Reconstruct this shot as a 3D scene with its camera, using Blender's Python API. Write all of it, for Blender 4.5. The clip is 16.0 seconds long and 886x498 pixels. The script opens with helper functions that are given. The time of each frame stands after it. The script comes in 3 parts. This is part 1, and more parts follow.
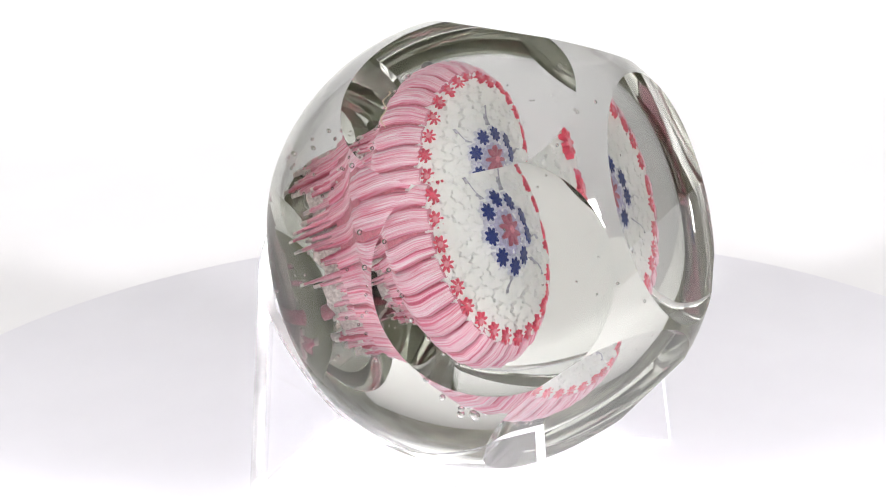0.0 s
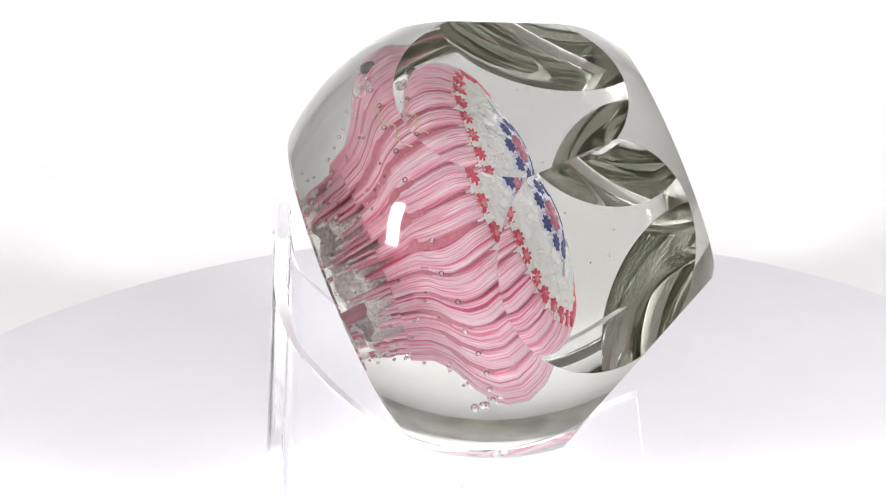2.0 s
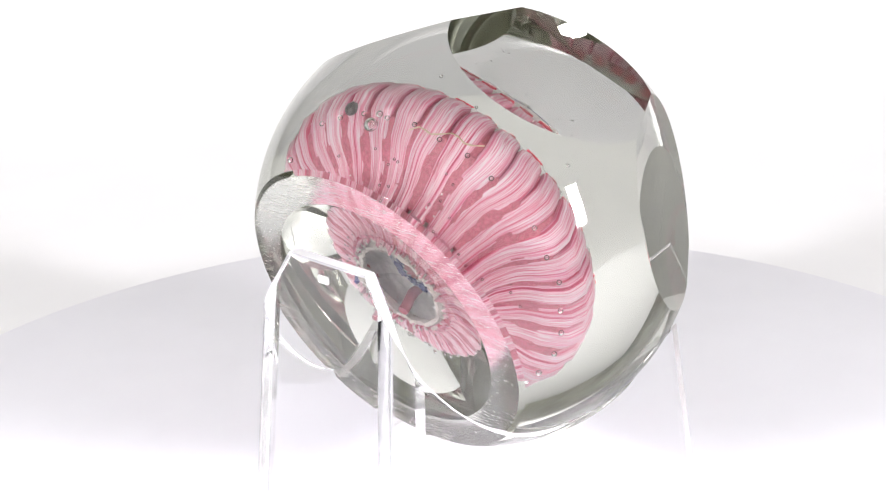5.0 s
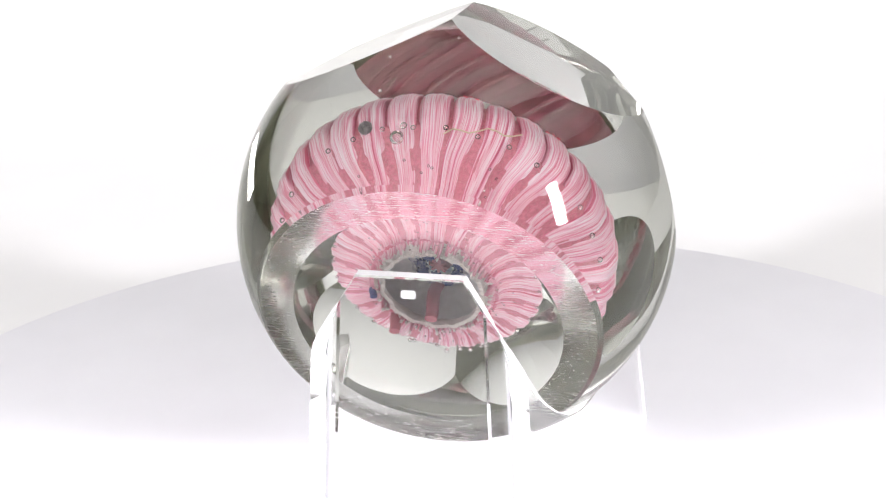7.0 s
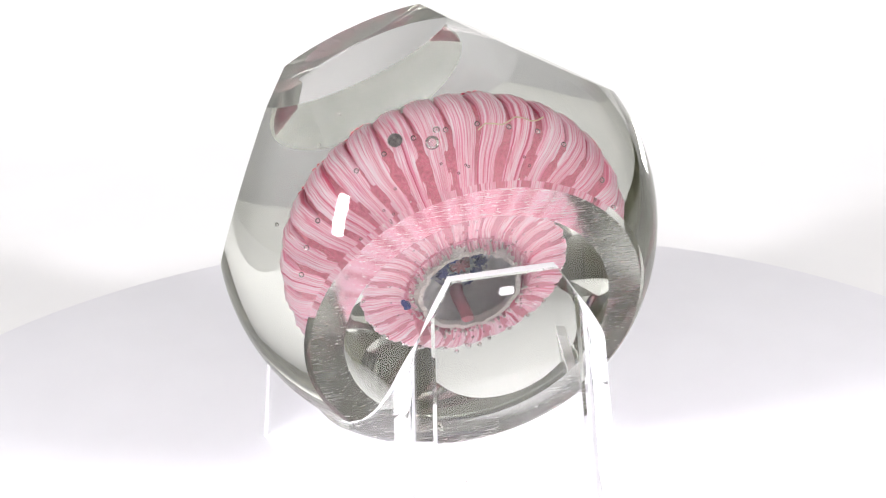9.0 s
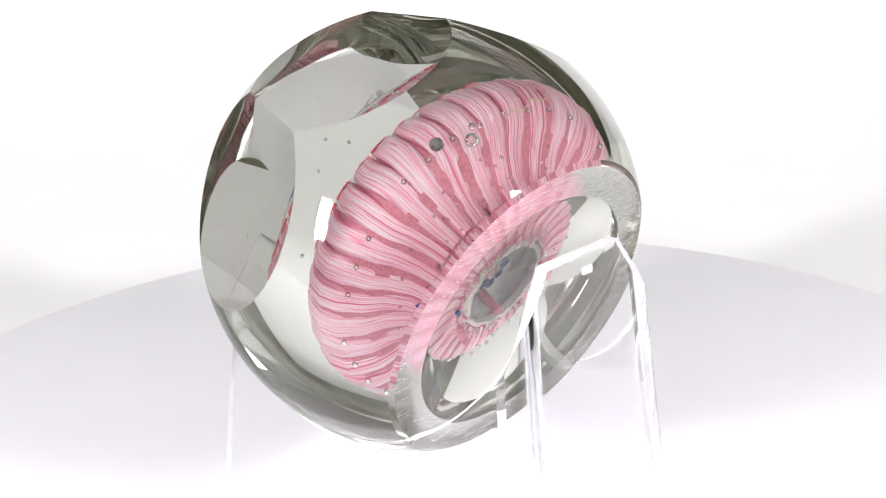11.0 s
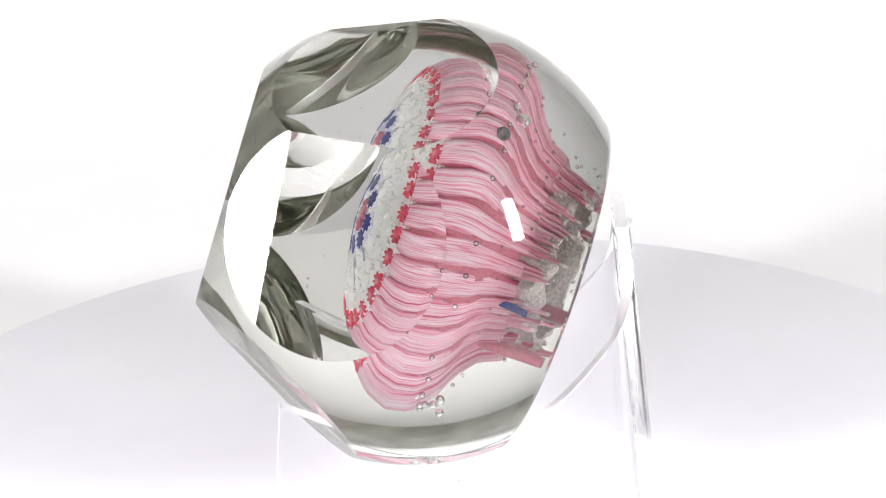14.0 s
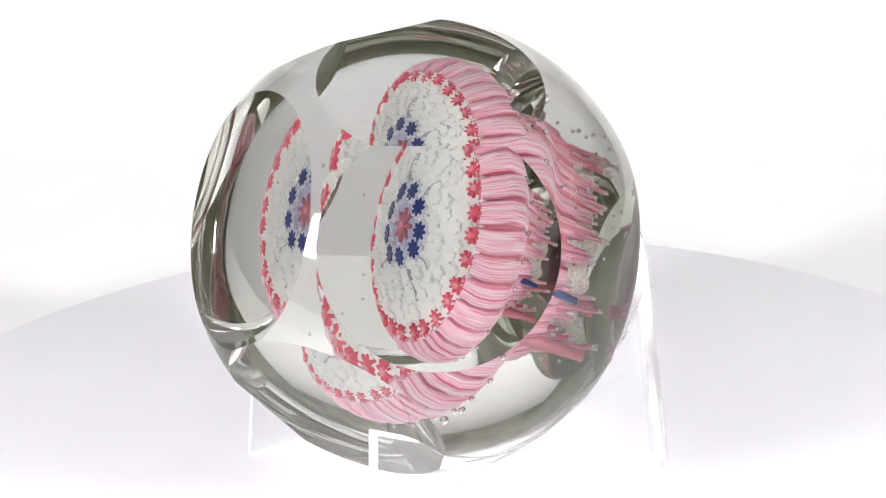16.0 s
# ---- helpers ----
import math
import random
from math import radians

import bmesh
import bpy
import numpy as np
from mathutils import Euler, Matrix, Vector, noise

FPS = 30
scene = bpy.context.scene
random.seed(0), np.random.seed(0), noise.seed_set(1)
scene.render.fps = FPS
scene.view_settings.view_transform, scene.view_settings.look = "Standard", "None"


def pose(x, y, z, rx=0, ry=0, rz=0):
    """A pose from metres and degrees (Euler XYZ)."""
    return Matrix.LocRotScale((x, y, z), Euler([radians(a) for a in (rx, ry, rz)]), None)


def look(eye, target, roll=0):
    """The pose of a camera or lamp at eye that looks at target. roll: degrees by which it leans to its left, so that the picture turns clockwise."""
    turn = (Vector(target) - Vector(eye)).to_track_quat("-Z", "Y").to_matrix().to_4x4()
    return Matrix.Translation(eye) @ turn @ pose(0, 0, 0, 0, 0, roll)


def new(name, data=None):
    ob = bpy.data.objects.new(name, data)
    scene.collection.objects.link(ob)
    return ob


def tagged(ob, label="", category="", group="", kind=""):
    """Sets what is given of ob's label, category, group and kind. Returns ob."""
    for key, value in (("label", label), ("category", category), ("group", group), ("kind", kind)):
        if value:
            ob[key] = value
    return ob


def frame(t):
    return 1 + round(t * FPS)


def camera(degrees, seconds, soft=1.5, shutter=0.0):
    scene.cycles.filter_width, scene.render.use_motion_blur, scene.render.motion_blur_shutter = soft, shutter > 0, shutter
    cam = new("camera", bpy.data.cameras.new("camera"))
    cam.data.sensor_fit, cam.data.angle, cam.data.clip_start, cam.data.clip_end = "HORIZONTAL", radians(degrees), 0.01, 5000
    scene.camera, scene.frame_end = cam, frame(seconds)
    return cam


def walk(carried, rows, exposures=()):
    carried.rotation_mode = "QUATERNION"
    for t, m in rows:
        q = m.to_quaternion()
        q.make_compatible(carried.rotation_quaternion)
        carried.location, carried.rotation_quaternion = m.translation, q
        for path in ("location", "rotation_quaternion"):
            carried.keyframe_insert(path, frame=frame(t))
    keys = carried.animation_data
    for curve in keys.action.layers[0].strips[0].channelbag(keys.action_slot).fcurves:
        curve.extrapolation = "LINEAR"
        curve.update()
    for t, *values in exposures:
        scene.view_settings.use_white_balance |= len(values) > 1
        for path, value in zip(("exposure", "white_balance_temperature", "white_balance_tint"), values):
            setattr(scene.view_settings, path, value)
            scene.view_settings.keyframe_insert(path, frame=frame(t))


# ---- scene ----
U = 1e-4                      # plan unit: a tenth of a millimetre
BETA = radians(20.64)          # lift of the paperweight's axis above the level
CENTRE = Vector((7.5 * U, -76 * U, 530 * U))
RAD = 423 * U                 # radius of the glass ball
TURN = (63.25, 14.906, -0.0258)  # turntable angle in degrees, its rate and the slight slowing

# ---- camera ----
cam = camera(30.0, 16.0, soft=1.2)
EYE = pose(-17.6 * U, -2926 * U, 1646.5 * U, 90 - 21.33, 0, 0) @ pose(0, 0, 0, 0, 0, -2.0)
walk(cam, [(0.0, EYE), (16.0, EYE)])

# deep paths, for light that is turned many times inside clear glass
scene.cycles.max_bounces = scene.cycles.transmission_bounces = scene.cycles.glossy_bounces = 20

# ---- light ----
world = bpy.data.worlds.new("room_air")
world.use_nodes = True
world.node_tree.nodes["Background"].inputs[0].default_value = (0.5, 0.5, 0.47, 1)
world.node_tree.nodes["Background"].inputs[1].default_value = 0.05
scene.world = world


def area_lamp(name, eye, target, w, h, watts, roll=0, color=(1.0, 0.972, 1.005)):
    data = bpy.data.lights.new(name, "AREA")
    data.shape, data.size, data.size_y, data.energy, data.color = "RECTANGLE", w, h, watts, color
    ob = new(name, data)
    ob.matrix_world = look(eye, target, roll)
    return ob


area_lamp("panel_lamp_left", (-0.415, -0.335, 0.235), CENTRE, 0.058, 0.18, 4.9, 4)
area_lamp("panel_lamp_right", (0.43, -0.315, 0.24), CENTRE, 0.058, 0.18, 4.9, -4)
# added, unseen fill that whitens the paper behind; not a lamp of the set
backdrop_fill = area_lamp("added_backdrop_fill", (0, 0.68, 0.62), (0, 0.60, 0), 1.3, 0.25, 2.9)
backdrop_fill.data.spread = radians(95)


# ---- materials ----
def material(name):
    m = bpy.data.materials.new(name)
    m.use_nodes = True
    nt = m.node_tree
    return m, nt, nt.nodes["Principled BSDF"]


def node(nt, kind, **values):
    n = nt.nodes.new(kind)
    for k, v in values.items():
        n.inputs[k.replace("_", " ")].default_value = v
    return n


def ramp(nt, source, stops):
    r = nt.nodes.new("ShaderNodeValToRGB")
    r.color_ramp.elements.remove(r.color_ramp.elements[1])
    for i, (p, c) in enumerate(stops):
        e = r.color_ramp.elements[0] if i == 0 else r.color_ramp.elements.new(p)
        e.position, e.color = p, (*c, 1)
    nt.links.new(source, r.inputs["Fac"])
    return r


def coords(nt, scale=(1, 1, 1), which="Object"):
    t = nt.nodes.new("ShaderNodeTexCoord")
    mp = nt.nodes.new("ShaderNodeMapping")
    mp.inputs["Scale"].default_value = scale
    nt.links.new(t.outputs[which], mp.inputs["Vector"])
    return mp.outputs["Vector"]


def bump(nt, bsdf, height, strength=0.2, distance=0.001):
    b = node(nt, "ShaderNodeBump", Strength=strength, Distance=distance)
    nt.links.new(height, b.inputs["Height"])
    nt.links.new(b.outputs["Normal"], bsdf.inputs["Normal"])


def glass(name, color, ior, rough=0.0):
    m, nt, b = material(name)
    b.inputs["Base Color"].default_value = (*color, 1)
    b.inputs["Transmission Weight"].default_value = 1
    b.inputs["IOR"].default_value = ior
    b.inputs["Roughness"].default_value = rough
    return m, nt, b


def lead_crystal():
    """Heavy glass whose faint olive tint deepens with every pass of the light through it."""
    m, nt, b = material("lead_crystal")
    g = nt.nodes.new("ShaderNodeBsdfGlass")
    g.inputs["Color"].default_value = (0.806, 0.813, 0.782, 1)
    g.inputs["IOR"].default_value = 1.56
    g.inputs["Roughness"].default_value = 0.0
    nt.links.new(g.outputs[0], nt.nodes["Material Output"].inputs["Surface"])
    return m


crystal = lead_crystal()
air, _, _ = glass("air_bubble", (1, 1, 1), 1 / 1.56)


acrylic, nt, b = glass("clear_acrylic", (0.985, 0.985, 0.99), 1.49)

def clear_bend(name):
    """Thin clear plastic at the heat bends: seen through straight, with a Fresnel gloss."""
    m, nt, b = material(name)
    see = nt.nodes.new("ShaderNodeBsdfTransparent")
    see.inputs["Color"].default_value = (0.985, 0.985, 0.99, 1)
    gloss = nt.nodes.new("ShaderNodeBsdfGlossy")
    gloss.inputs["Roughness"].default_value = 0.06
    fres = node(nt, "ShaderNodeFresnel", IOR=1.49)
    mix = nt.nodes.new("ShaderNodeMixShader")
    nt.links.new(fres.outputs[0], mix.inputs[0])
    nt.links.new(see.outputs[0], mix.inputs[1])
    nt.links.new(gloss.outputs[0], mix.inputs[2])
    nt.links.new(mix.outputs[0], nt.nodes["Material Output"].inputs["Surface"])
    return m


acrylic_bend = clear_bend("clear_acrylic_bend")
acrylic_edge, nt, b = glass("sawn_acrylic_edge", (0.97, 0.97, 0.975), 1.49, 0.4)
b.inputs["Transmission Weight"].default_value = 0.5
ground_glass, nt, b = glass("ground_glass_rim", (0.9, 0.9, 0.87), 1.56, 0.03)
n1 = node(nt, "ShaderNodeTexNoise", Scale=900.0, Detail=4.0)
nt.links.new(coords(nt, (1, 7, 1)), n1.inputs["Vector"])
r = ramp(nt, n1.outputs["Fac"], [(0.40, (0.22,) * 3), (0.6, (0.25,) * 3), (0.74, (0.31,) * 3)])


def scratches(nt, angle, scale):
    """Long fine lines that run one way across the ground ring."""
    t = nt.nodes.new("ShaderNodeTexCoord")
    mp = nt.nodes.new("ShaderNodeMapping")
    mp.inputs["Rotation"].default_value = (0, radians(angle), 0)
    mp.inputs["Scale"].default_value = (70, 70, scale)
    nt.links.new(t.outputs["Object"], mp.inputs["Vector"])
    n = node(nt, "ShaderNodeTexNoise", Scale=1.0, Detail=2.0)
    nt.links.new(mp.outputs[0], n.inputs["Vector"])
    return ramp(nt, n.outputs["Fac"], [(0.44, (0,) * 3), (0.45, (0.2,) * 3), (0.46, (0,) * 3)])


patch = node(nt, "ShaderNodeTexNoise", Scale=60.0, Detail=2.0)
nt.links.new(coords(nt), patch.inputs["Vector"])
worn = ramp(nt, patch.outputs["Fac"], [(0.42, (0, 0, 0)), (0.58, (1, 1, 1))])
crossing = nt.nodes.new("ShaderNodeMath")
crossing.operation = "MAXIMUM"
nt.links.new(scratches(nt, 32, 1500).outputs["Color"], crossing.inputs[0])
nt.links.new(scratches(nt, -48, 1100).outputs["Color"], crossing.inputs[1])
fine = nt.nodes.new("ShaderNodeMath")
fine.operation = "MULTIPLY"
nt.links.new(crossing.outputs[0], fine.inputs[0])
nt.links.new(worn.outputs["Color"], fine.inputs[1])
total = nt.nodes.new("ShaderNodeMath")
total.operation = "ADD"
nt.links.new(r.outputs["Color"], total.inputs[0])
nt.links.new(fine.outputs[0], total.inputs[1])
nt.links.new(total.outputs[0], b.inputs["Roughness"])
bump(nt, b, fine.outputs[0], 0.06, 0.00005)


def plain(name, color, rough, scale=40.0, spread=0.08, bump_by=0.05, distance=0.001):
    m, nt, b = material(name)
    n = node(nt, "ShaderNodeTexNoise", Scale=scale, Detail=6.0)
    nt.links.new(coords(nt), n.inputs["Vector"])
    lo = [c * (1 - spread) for c in color]
    hi = [min(1, c * (1 + spread)) for c in color]
    r = ramp(nt, n.outputs["Fac"], [(0.3, lo), (0.7, hi)])
    nt.links.new(r.outputs["Color"], b.inputs["Base Color"])
    b.inputs["Roughness"].default_value = rough
    bump(nt, b, n.outputs["Fac"], bump_by, distance)
    return m


paper = plain("white_paper", (0.86, 0.86, 0.87), 0.7, 30, 0.012, 0.02)
table_white = plain("white_turntable", (0.80, 0.798, 0.845), 0.42, 60, 0.012, 0.02)
wall_paint = plain("dim_wall_paint", (0.66, 0.66, 0.51), 0.8, 3.0, 0.6, 0.05)
ceiling_paint = plain("ceiling_paint", (0.6, 0.6, 0.52), 0.8, 2.5, 0.35, 0.05)
dark_floor = plain("dark_floor", (0.13, 0.125, 0.095), 0.6, 6, 0.3, 0.1)
blue_glass = plain("cobalt_blue_glass", (0.010, 0.026, 0.20), 0.35, 2500, 0.4, 0.1, 0.0001)
violet_glass = plain("milky_violet_glass", (0.50, 0.49, 0.68), 0.5, 1500, 0.25, 0.2, 0.0002)
red_glass = plain("coral_red_glass", (0.80, 0.10, 0.17), 0.4, 2500, 0.25, 0.1, 0.0001)
casing_glass = plain("pale_lavender_glass", (0.72, 0.72, 0.82), 0.45, 1800, 0.2, 0.15, 0.0002)
rose_glass = plain("rose_pink_glass", (0.78, 0.30, 0.36), 0.4, 2500, 0.2, 0.1, 0.0001)
frost_glass = plain("grey_frosted_glass", (0.80, 0.69, 0.68), 0.45, 2500, 0.35, 0.4, 0.0003)
stone_grey = plain("grey_stone", (0.20, 0.19, 0.20), 0.3, 1500, 0.5, 0.2, 0.0002)
wine_glass = plain("wine_red_glass", (0.52, 0.16, 0.22), 0.4, 1800, 0.2, 0.1, 0.0001)
rose_deep = plain("deep_rose_glass", (0.62, 0.20, 0.27), 0.4, 1800, 0.2, 0.1, 0.0001)
slate_glass = plain("grey_violet_glass", (0.52, 0.52, 0.60), 0.45, 1800, 0.3, 0.1, 0.0001)
fibre = plain("pale_thread", (0.75, 0.62, 0.45), 0.7, 900, 0.1)
fleck = plain("dark_speck", (0.45, 0.43, 0.42), 0.8, 900, 0.3)


def white_frit():
    m, nt, b = material("white_glass_frit")
    n1 = node(nt, "ShaderNodeTexNoise", Scale=420.0, Detail=8.0, Roughness=0.65)
    n2 = node(nt, "ShaderNodeTexVoronoi", Scale=650.0)
    v = coords(nt)
    nt.links.new(v, n1.inputs["Vector"])
    nt.links.new(v, n2.inputs["Vector"])
    r = ramp(nt, n1.outputs["Fac"], [(0.28, (0.84, 0.84, 0.86)), (0.42, (0.95, 0.95, 0.96)), (0.7, (0.98, 0.98, 0.98))])
    nt.links.new(r.outputs["Color"], b.inputs["Base Color"])
    b.inputs["Roughness"].default_value = 0.4
    b.inputs["Subsurface Weight"].default_value = 0.5
    b.inputs["Subsurface Radius"].default_value = (0.001, 0.001, 0.001)
    bump(nt, b, n2.outputs["Distance"], 0.25, 0.0005)
    return m


frit = white_frit()


def cane_glass():
    """Pink and white stripes along a cane, from the strip's own U."""
    m, nt, b = material("striped_pink_cane")
    uv = nt.nodes.new("ShaderNodeUVMap")
    uv.uv_map = "strip"
    info = nt.nodes.new("ShaderNodeObjectInfo")
    sep = nt.nodes.new("ShaderNodeSeparateXYZ")
    nt.links.new(uv.outputs["UV"], sep.inputs[0])
    comb = nt.nodes.new("ShaderNodeCombineXYZ")
    mul = nt.nodes.new("ShaderNodeMath")
    mul.operation = "MULTIPLY"
    mul.inputs[1].default_value = 37.0
    nt.links.new(info.outputs["Random"], mul.inputs[0])
    stretch = nt.nodes.new("ShaderNodeMath")
    stretch.operation = "MULTIPLY"
    stretch.inputs[1].default_value = 0.10
    nt.links.new(sep.outputs["Y"], stretch.inputs[0])
    nt.links.new(sep.outputs["X"], comb.inputs[0])
    nt.links.new(stretch.outputs[0], comb.inputs[1])
    nt.links.new(mul.outputs[0], comb.inputs[2])
    n = node(nt, "ShaderNodeTexNoise", Scale=7.0, Detail=1.6, Roughness=0.5)
    nt.links.new(comb.outputs[0], n.inputs["Vector"])
    r = ramp(nt, n.outputs["Fac"], [(0.28, (0.60, 0.10, 0.19)), (0.36, (0.86, 0.30, 0.45)), (0.41, (0.94, 0.54, 0.69)), (0.435, (0.98, 0.86, 0.92)), (0.46, (0.96, 0.72, 0.83)),
                                    (0.485, (0.83, 0.27, 0.40)), (0.51, (0.92, 0.50, 0.66)), (0.535, (0.98, 0.84, 0.91)), (0.565, (0.95, 0.66, 0.79)),
                                    (0.595, (0.80, 0.23, 0.35)), (0.63, (0.96, 0.70, 0.82)), (0.70, (0.78, 0.20, 0.32))])
    seam = nt.nodes.new("ShaderNodeMath")       # deeper rose where a cane meets the next
    seam.operation = "PINGPONG"
    seam.inputs[1].default_value = 0.5
    nt.links.new(sep.outputs["X"], seam.inputs[0])
    edge = ramp(nt, seam.outputs[0], [(0.0, (0.72, 0.34, 0.42)), (0.05, (0.86, 0.6, 0.68)), (0.13, (1, 1, 1))])
    tint = nt.nodes.new("ShaderNodeMix")
    tint.data_type, tint.blend_type = "RGBA", "MULTIPLY"
    tint.inputs[0].default_value = 0.9
    nt.links.new(r.outputs["Color"], tint.inputs[6])
    nt.links.new(edge.outputs["Color"], tint.inputs[7])
    tail = ramp(nt, sep.outputs["Y"], [(0.0, (1, 1, 1)), (0.5, (1, 1, 1)), (0.75, (0.93, 0.8, 0.83)), (1.0, (0.82, 0.66, 0.69))])   # darker and rosier from mid-length to the tail end
    tail_tint = nt.nodes.new("ShaderNodeMix")
    tail_tint.data_type, tail_tint.blend_type = "RGBA", "MULTIPLY"
    tail_tint.inputs[0].default_value = 1.0
    nt.links.new(tint.outputs[2], tail_tint.inputs[6])
    nt.links.new(tail.outputs["Color"], tail_tint.inputs[7])
    nt.links.new(tail_tint.outputs[2], b.inputs["Base Color"])
    b.inputs["Roughness"].default_value = 0.35
    bump(nt, b, n.outputs["Fac"], 0.4, 0.0003)
    return m


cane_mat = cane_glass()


# ---- mesh helpers ----
def part(name, bm, mat, parent=None, label=""):
    me = bpy.data.meshes.new(name)
    bm.to_mesh(me)
    bm.free()
    for mm in mat if isinstance(mat, (list, tuple)) else [mat]:
        me.materials.append(mm)
    ob = new(name, me)
    if parent is not None:
        ob.parent = parent
    return tagged(ob, label)


def smooth(bm, limit=30):
    for f in bm.faces:
        f.smooth = True
    for e in bm.edges:
        if len(e.link_faces) == 2 and e.calc_face_angle(0) > radians(limit):
            e.smooth = False


def lathe(profile, n, close=True):
    """Turn (radius, height) pairs about Z; radius 0 ends make poles."""
    bm = bmesh.new()
    rings = []
    for rr, zz in profile:
        if rr < 1e-9:
            rings.append([bm.verts.new((0, 0, zz))])
        else:
            rings.append([bm.verts.new((rr * math.cos(2 * math.pi * i / n), rr * math.sin(2 * math.pi * i / n), zz)) for i in range(n)])
    for a, c in zip(rings, rings[1:]):
        for i in range(n):
            j = (i + 1) % n
            if len(a) == 1:
                bm.faces.new((a[0], c[i], c[j]))
            elif len(c) == 1:
                bm.faces.new((a[i], c[0], a[j]))
            else:
                bm.faces.new((a[i], c[i], c[j], a[j]))
    bmesh.ops.recalc_face_normals(bm, faces=bm.faces)
    return bm


# the paperweight's own axes: Z along its axis out of the dome, X level, Y up
AXIS = Matrix(((1, 0, 0), (0, math.sin(BETA), math.cos(BETA)), (0, -math.cos(BETA), math.sin(BETA)))).transposed()
LOCAL = Matrix.Translation(CENTRE) @ AXIS.to_4x4()
INNER = LOCAL @ Matrix.Translation(Vector((0, 31 * U, 9 * U))) @ Matrix.Diagonal((1.02, 1.02, 0.99, 1))   # the mushroom sits a little above the ball's axis


# ---- the place: sweep, turntable, room ----
def sweep():
    bm = bmesh.new()
    prof = [(-0.20 + 0.06 * i, -0.012) for i in range(13)]
    for i in range(1, 17):
        a = radians(62) * i / 16
        prof.append((0.52 + 0.36 * math.sin(a), -0.012 + 0.36 * (1 - math.cos(a))))
    for i in range(1, 7):
        prof.append((0.52 + 0.36 * math.sin(radians(62)) + 0.04 * i * math.cos(radians(62)), -0.012 + 0.36 * (1 - math.cos(radians(62))) + 0.04 * i * math.sin(radians(62))))
    th = 0.002
    outer = []
    for i, (y, z) in enumerate(prof):
        y0, z0 = prof[max(0, i - 1)]
        y1, z1 = prof[min(len(prof) - 1, i + 1)]
        d = Vector((y1 - y0, z1 - z0)).normalized()
        outer.append((y + d.y * th, z - d.x * th))
    loop = prof + outer[::-1]
    cols = [[bm.verts.new((x, y, z)) for y, z in loop] for x in (-0.52, 0.52)]
    n = len(loop)
    for i in range(n):
        j = (i + 1) % n
        bm.faces.new((cols[0][i], cols[0][j], cols[1][j], cols[1][i]))
    bmesh.ops.recalc_face_normals(bm, faces=bm.faces)
    smooth(bm)
    ob = part("backdrop", bm, paper)
    tagged(ob, "seamless white paper sweep behind the turntable", "backdrop", kind="structure")


sweep()


def turntable():
    R = 1400 * U
    bm = lathe([(0, 0), (R - 0.002, 0), (R - 0.0006, -0.0006), (R, -0.002), (R, -0.0112), (R - 0.001, -0.0118), (0, -0.0118)], 160)
    smooth(bm)
    ob = part("turntable_disc", bm, table_white)
    tagged(ob, "smooth white turntable disc on the paper sweep", "turntable", kind="structure")
    return ob


disc = turntable()


def slab(name, lo, hi, mat, label, cat):
    bm = bmesh.new()
    bmesh.ops.create_cube(bm, size=1)
    for v in bm.verts:
        v.co = Vector([(a + c) / 2 + (c - a) * k for a, c, k in zip(lo, hi, v.co)])
    return tagged(part(name, bm, mat), label, cat, kind="structure")


slab("wall_north", (-1.4, 1.3, -0.5), (1.4, 1.4, 1.2), wall_paint, "dim olive painted wall behind the set", "wall")
slab("wall_south", (-1.4, -1.4, -0.5), (1.4, -1.3, 1.2), wall_paint, "dim olive painted wall before the set", "wall")
slab("wall_east", (1.3, -1.3, -0.5), (1.4, 1.3, 1.2), wall_paint, "dim olive painted wall beside the set", "wall")
slab("wall_west", (-1.4, -1.3, -0.5), (-1.3, 1.3, 1.2), wall_paint, "dim olive painted wall beside the set", "wall")
slab("ceiling", (-1.4, -1.4, 1.2), (1.4, 1.4, 1.3), ceiling_paint, "dim off-white painted ceiling", "ceiling")
slab("floor", (-1.4, -1.4, -0.6), (1.4, 1.4, -0.5), dark_floor, "dark floor under the set", "floor")


